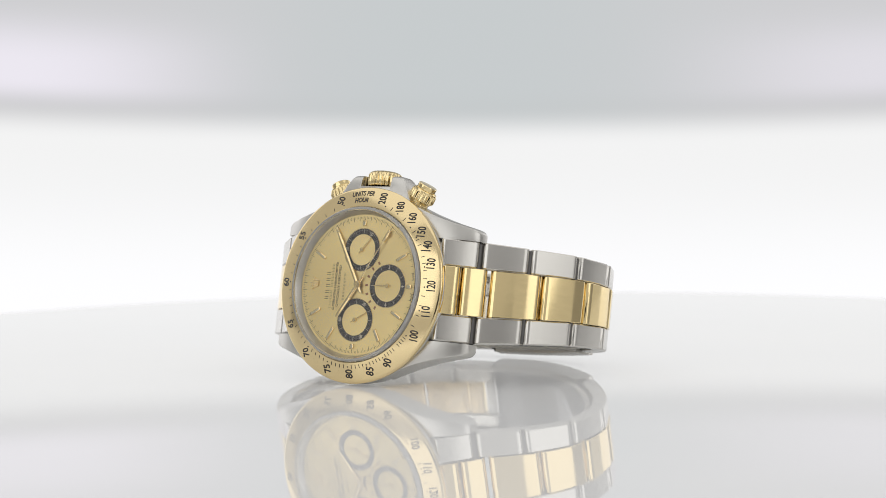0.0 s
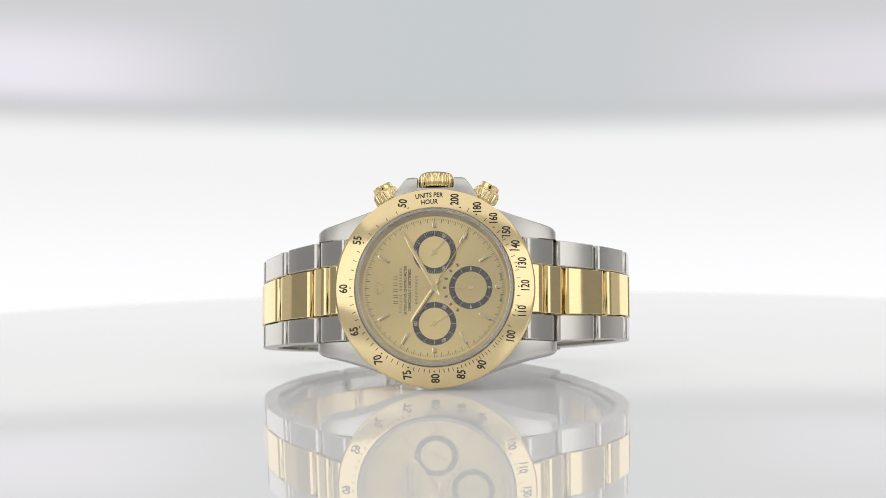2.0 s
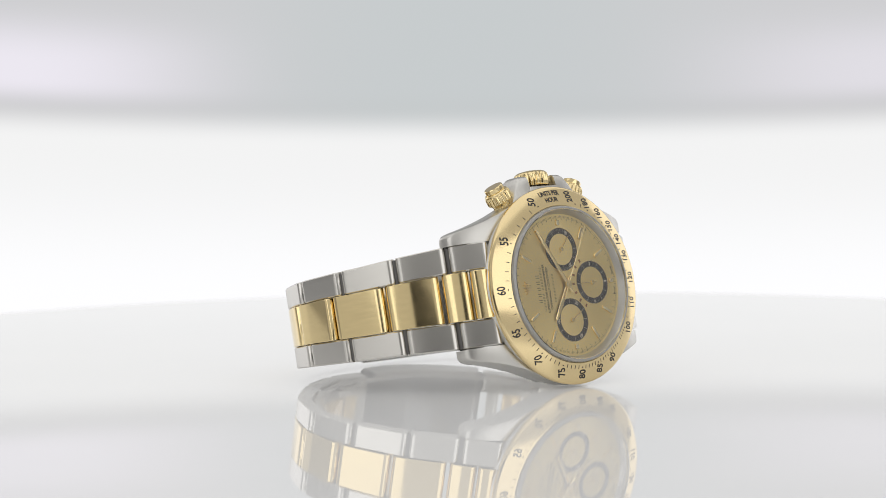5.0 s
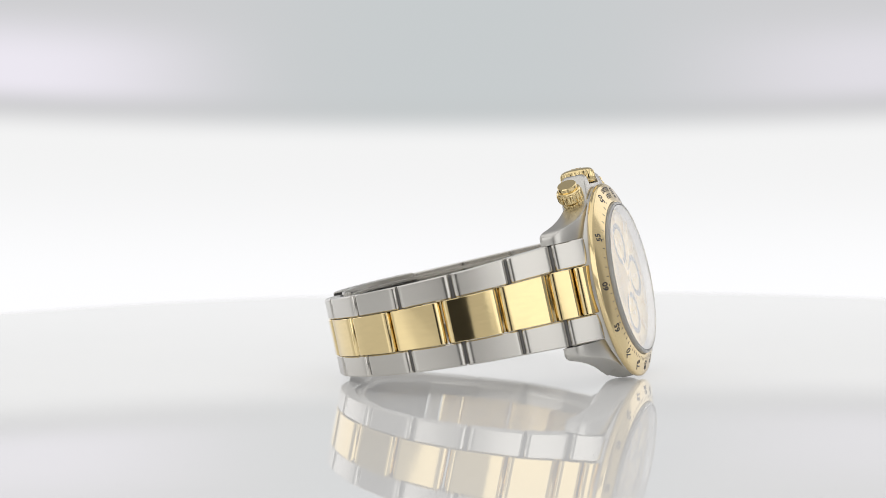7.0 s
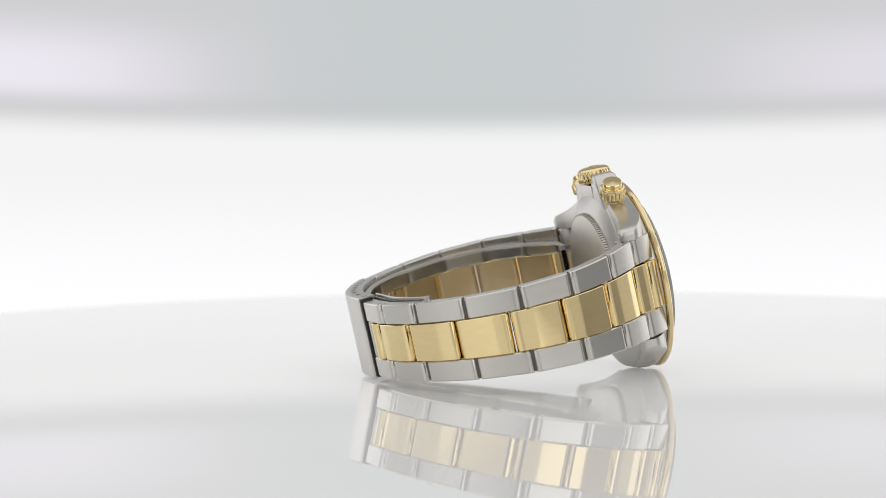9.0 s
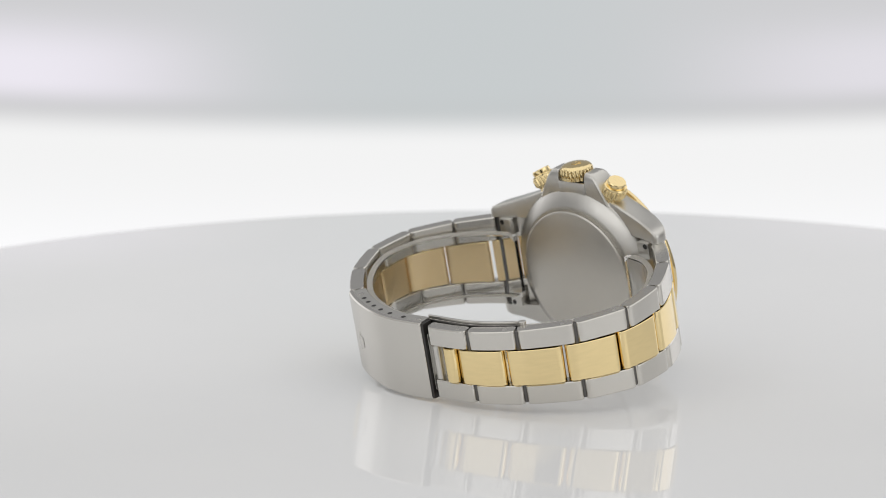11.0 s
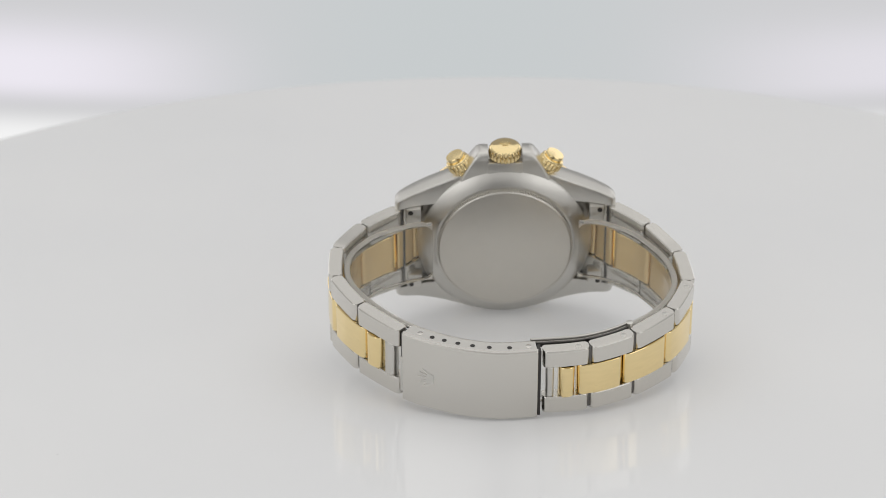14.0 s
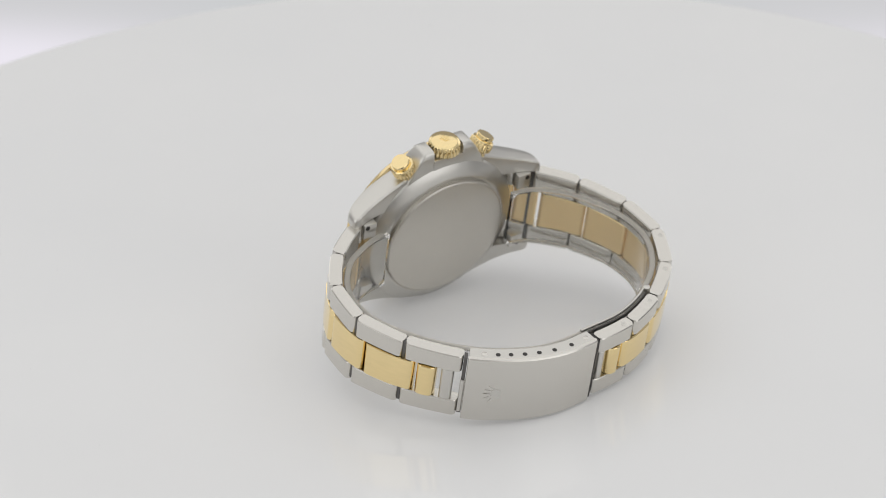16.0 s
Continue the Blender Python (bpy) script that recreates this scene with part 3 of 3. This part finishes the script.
def strand(joints, start, sign):
    """End link and links of one half, from the lug (start) to the clasp."""
    shift = 2.9 * sign
    gold = [start + 0.2 * sign, joints[0] - 3.6 * sign] + [joints[0] + 2.0 * sign] + [j + shift for j in joints[1:-1]] + [joints[-1] - (3.2 if sign > 0 else -5.0)]
    e = 0.31 * sign
    end = link_unit(start, joints[0], "end_link", gold[0], gold[1] - e, "steel end link with a gold centre between the lugs")
    half = part("centre_half", slab(gold[1] + e, gold[2] - e, -GOLD_EDGE + 0.016, GOLD_EDGE - 0.016, THICK - 0.1, 0.9, edge=0.12), GOLD, end, "short gold centre piece", crease=30)
    satin_inside(half)
    for k in range(len(joints) - 1):
        g0, g1 = gold[k + 2] + e, gold[k + 3] - e
        link_unit(joints[k], joints[k + 1], "bracelet_link", g0, g1)
    for j in joints[1:-1]:
        part("link_pin", slab(j - 0.5, j + 0.5, -0.97, 0.97, 1.2, 0.3, 0.9), SHADED_STEEL, end, "steel pin between links, darkened for the shade in the gap", crease=30)
    part("link_pin", slab(joints[-1] - (2.5 if sign > 0 else -4.3), joints[-1] - (0.9 if sign > 0 else -1.7), -GOLD_EDGE, GOLD_EDGE, 1.8, 0.5, 0.3), STEEL_SIDE, end, "steel spring bar at the clasp", crease=30)


strand(J12, AT[0], 1)
strand(J6, AT[-1], -1)

# ---- clasp ----
c0, c1 = J12[7] + 0.8, J6[5] - 0.8
clasp = part("clasp_cover", slab(c0, c1, -8.25, 8.25, 1.2, 0.35, -0.35, 14, 0.0, True, 0.45), STEEL, watch, "brushed steel folding clasp cover", crease=30)
for sx in (1, -1):
    part("clasp_side", slab(c0 + 0.2, c1 - 0.2, *( (7.15, 8.22) if sx > 0 else (-8.22, -7.15)), 3.6, 0.3, -0.2, 14, 0.0, True), STEEL_SIDE, clasp, "satin steel clasp side wall", crease=30)
part("clasp_core", slab(c0 + 0.8, c1 - 0.8, -7.1, 7.1, 1.1, 0.3, 2.0, 14, 0.0, True), SHADED_STEEL, clasp, "folded blades inside the clasp, darkened for shade", crease=30)
for k in range(6):
    s = c0 + (c1 - c0) * (0.20, 0.35, 0.475, 0.585, 0.69, 0.785)[k]
    p, nrm = along(s)
    bm = bmesh.new()
    bmesh.ops.create_cone(bm, cap_ends=True, segments=16, radius1=0.5, radius2=0.5, depth=0.02, matrix=Matrix.Translation((8.24 + lean_x(p.x, p.y), p.x - nrm.x * 1.6, p.y - nrm.y * 1.6)) @ pose(0, 0, 0, 0, 90, 0))
    # flat black disc, painted for the shade inside the hole
    part("adjustment_hole", bm, BLACK, clasp, "small dark round hole", False)
for f in (0.06, 0.885):
    p, nrm = along(c0 + (c1 - c0) * f)
    bm = lathe([(0.62, -0.1), (0.62, 0.04), (0.5, 0.07), (0.02, 0.07)], 24)
    bm.transform(Matrix.Translation((8.22 + lean_x(p.x, p.y), p.x - nrm.x * 1.7, p.y - nrm.y * 1.7)) @ pose(0, 0, 0, 0, 90, 0))
    part("pin_head", bm, STEEL, clasp, "small round steel pin head")
_p, _n = along(c0 + (c1 - c0) * 0.80)
bm = make_emblem(1.75, 0.035)
bm.transform(Matrix((Vector((1, 0, 0)), Vector((0, _n.y, -_n.x)), Vector((0, _n.x, _n.y)))).transposed().to_4x4())
bmesh.ops.translate(bm, vec=(0.6, _p.x + _n.x * 0.35, _p.y + _n.y * 0.35), verts=bm.verts)
part("emblem", bm, STEEL_SIDE, clasp, "plain raised emblem", False)
blade = part("clasp_blade", slab(J12[5] - 1.0, c0 + 1.0, 7.62, 8.3, 0.55, 0.2, 3.75, 8, 0.0, True), STEEL_SIDE, watch, "thin folded steel blade inside the bracelet", crease=30)
# dark strip painted for the shaded gap between blade and links
part("blade_gap_shade", slab(J12[5] - 0.6, c0 + 0.8, 6.6, 7.75, 0.3, 0.1, 3.2, 8, 0.0, True), SHADED_STEEL, blade, "dark strip painted for the shaded gap beside the folded blade", crease=30)
_p, _n = along(J12[5] - 1.0)
bm = lathe([(0.75, -1.6), (0.75, 0.1), (0.55, 0.18), (0.02, 0.18)], 24)
bm.transform(Matrix.Translation((8.3 + lean_x(_p.x, _p.y), _p.x - _n.x * 3.6, _p.y - _n.y * 3.6)) @ pose(0, 0, 0, 0, 90, 0))
part("hinge_pin", bm, STEEL_SIDE, blade, "small round steel hinge pin")

part("clasp_plate", slab(J12[7] + 0.14, J12[7] + 0.34, -6.4, 5.6, 1.2, 0.08, 0.75, 3, 0.0, True), STEEL_SIDE, clasp, "thin steel plate at the end of the clasp", crease=30)
# black strip in place of the dark reflection on the polished end
part("clasp_end_shade", slab(J12[7] + 0.22, c0 + 0.02, -8.0, 8.0, 2.6, 0.06, -0.05, 3, 0.0, True), BLACK, clasp, "dark strip painted for shade and dark reflection at the clasp's end", crease=30)
# darkened strip for the shade in the gap beyond the clasp
part("clasp_end_shade", slab(c1 + 0.15, J6[5] + 0.1, -7.6, 7.4, 2.0, 0.1, 0.7, 3, 0.0, True), SHADED_STEEL, clasp, "dark strip painted for shade and dark reflection at the clasp's end", crease=30)
part("clasp_lip", slab(c1 + 0.05, c1 + 1.0, -6.9, 1.6, 1.1, 0.3, 0.25, 4, 0.0, True, 0.3), STEEL_SIDE, clasp, "rounded steel lip at the end of the clasp", crease=30)
for k, j in enumerate(J12[3:7]):                       # screw and pin heads on the link edges
    s = j + 2.4
    p, nrm = along(s)
    bm = lathe([(0.5, -0.1), (0.5, 0.03), (0.4, 0.05), (0.02, 0.05)], 20)
    bm.transform(Matrix.Translation((half_width(s) + lean_x(p.x, p.y), p.x - nrm.x * 1.45, p.y - nrm.y * 1.45)) @ pose(0, 0, 0, 0, 90, 0))
    part("pin_head", bm, STEEL_SIDE, clasp, "small round steel pin head")

for sy in (1, -1):                                    # spring bars behind the end links
    bm = lathe([(0.6, -10.0), (0.85, -9.8), (0.85, 9.8), (0.6, 10.0)], 20)
    bm.transform(Matrix.Translation((0, sy * 22.3, -7.6)) @ pose(0, 0, 0, 0, 90, 0))
    part("spring_bar", bm, SHADED_STEEL, watch, "steel spring bar between the lugs, darkened for shade")

for sx in (1, -1):                                    # tabs of the end links, behind the lugs
    for sy in (1, -1):
        x0, x1 = sorted((sx * 6.4, sx * 10.0))
        y0, y1 = sorted((sy * 17.9, sy * 21.0))
        tab = part("end_link_tab", soft_box(x0, x1, y0, y1, -8.9, -6.4, 0.25), STEEL_SIDE, watch, "satin steel tab of the end link")
        bm = lathe([(0.55, -0.1), (0.55, 0.03), (0.02, 0.03)], 20)
        bm.transform(Matrix.Translation((sx * 9.2, sy * 20.1, -8.9)) @ pose(0, 0, 0, 180, 0, 0))
        # black disc painted for the shade inside the slot
        part("spring_bar_slot", bm, BLACK, tab, "small dark slot")

# ---- clear cuff that holds the bracelet open ----
def cuff_line():
    """Middle line of the cuff: close inside the bracelet, its ends flat behind the case."""
    inner = []
    n = 26
    for k in range(n + 1):
        p, nrm = along(J12[1] - 2.0 + (J6[1] + 2.0 - J12[1] + 2.0) * k / n)
        inner.append(p - nrm * (THICK + 1.3))
    return catmull([(15.6, -10.1), (18.6, -10.5), (22.0, -11.7)] + [tuple(p) for p in inner] + [(-22.0, -11.7), (-18.6, -10.5), (-15.6, -10.1)], 5)[0]


def cuff_strip(x0, x1, thick):
    """A strip of the cuff between x0 and x1, following its line."""
    line = cuff_line()
    bm = bmesh.new()
    rings = []
    last = len(line) - 1
    for k, p in enumerate(line):
        t = (line[min(last, k + 1)] - line[max(0, k - 1)]).normalized()
        n = Vector((-t.y, t.x))
        d = min(k, last - k)
        trim = (1.6, 0.9, 0.45, 0.15)[d] if d < 4 else 0.0          # rounded corners at both ends
        a, b = x0 + (trim if x0 < -7 else 0) + lean_x(p.x, p.y), x1 - (trim if x1 > 7 else 0) + lean_x(p.x, p.y)
        h, c = thick / 2, 0.16
        sect = [(a + c, -h), (b - c, -h), (b, -h + c), (b, h - c), (b - c, h), (a + c, h), (a, h - c), (a, -h + c)]
        rings.append([(x, p.x + n.x * w, p.y + n.y * w) for x, w in sect])
    ring_loft(bm, rings)
    return bm


cuff_mesh = finish(cuff_strip(-6.8, 6.8, 1.0))
cuff_mesh.materials.append(CLEAR)
cuff = tagged(new("display_cuff", cuff_mesh), "clear plastic cuff that holds the bracelet open", "watch holder")
cuff.visible_shadow = False
part("rim", cuff_strip(6.82, 7.4, 1.2), CUFF_RIM, cuff, "frosted upper edge of the cuff")
part("rim", cuff_strip(-7.4, -6.82, 1.2), CUFF_RIM, cuff, "frosted lower edge of the cuff")


def watch_pose(t):
    """The watch leans back on its side on the turning disc."""
    stand = Matrix(((0, -1, 0), (0, 0, -1), (1, 0, 0))).to_4x4()
    lean = pose(0, 0, 0, LEAN, 0, 0) @ pose(0, 0, 0, 0, ROLL, 0)
    return pose(0, 0, 0, 0, 0, YAW0 + RATE * t) @ Matrix.Translation(BASE) @ lean @ stand


def motions():
    turns = [k * 0.25 for k in range(65)]
    walk(turntable, [(t, pose(0, 0, DISC_TOP, 0, 0, RATE * t)) for t in turns])
    walk(watch, [(t, watch_pose(t)) for t in turns])
    walk(cuff, [(t, watch_pose(t)) for t in turns])
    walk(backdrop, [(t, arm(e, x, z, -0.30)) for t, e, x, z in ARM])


motions()
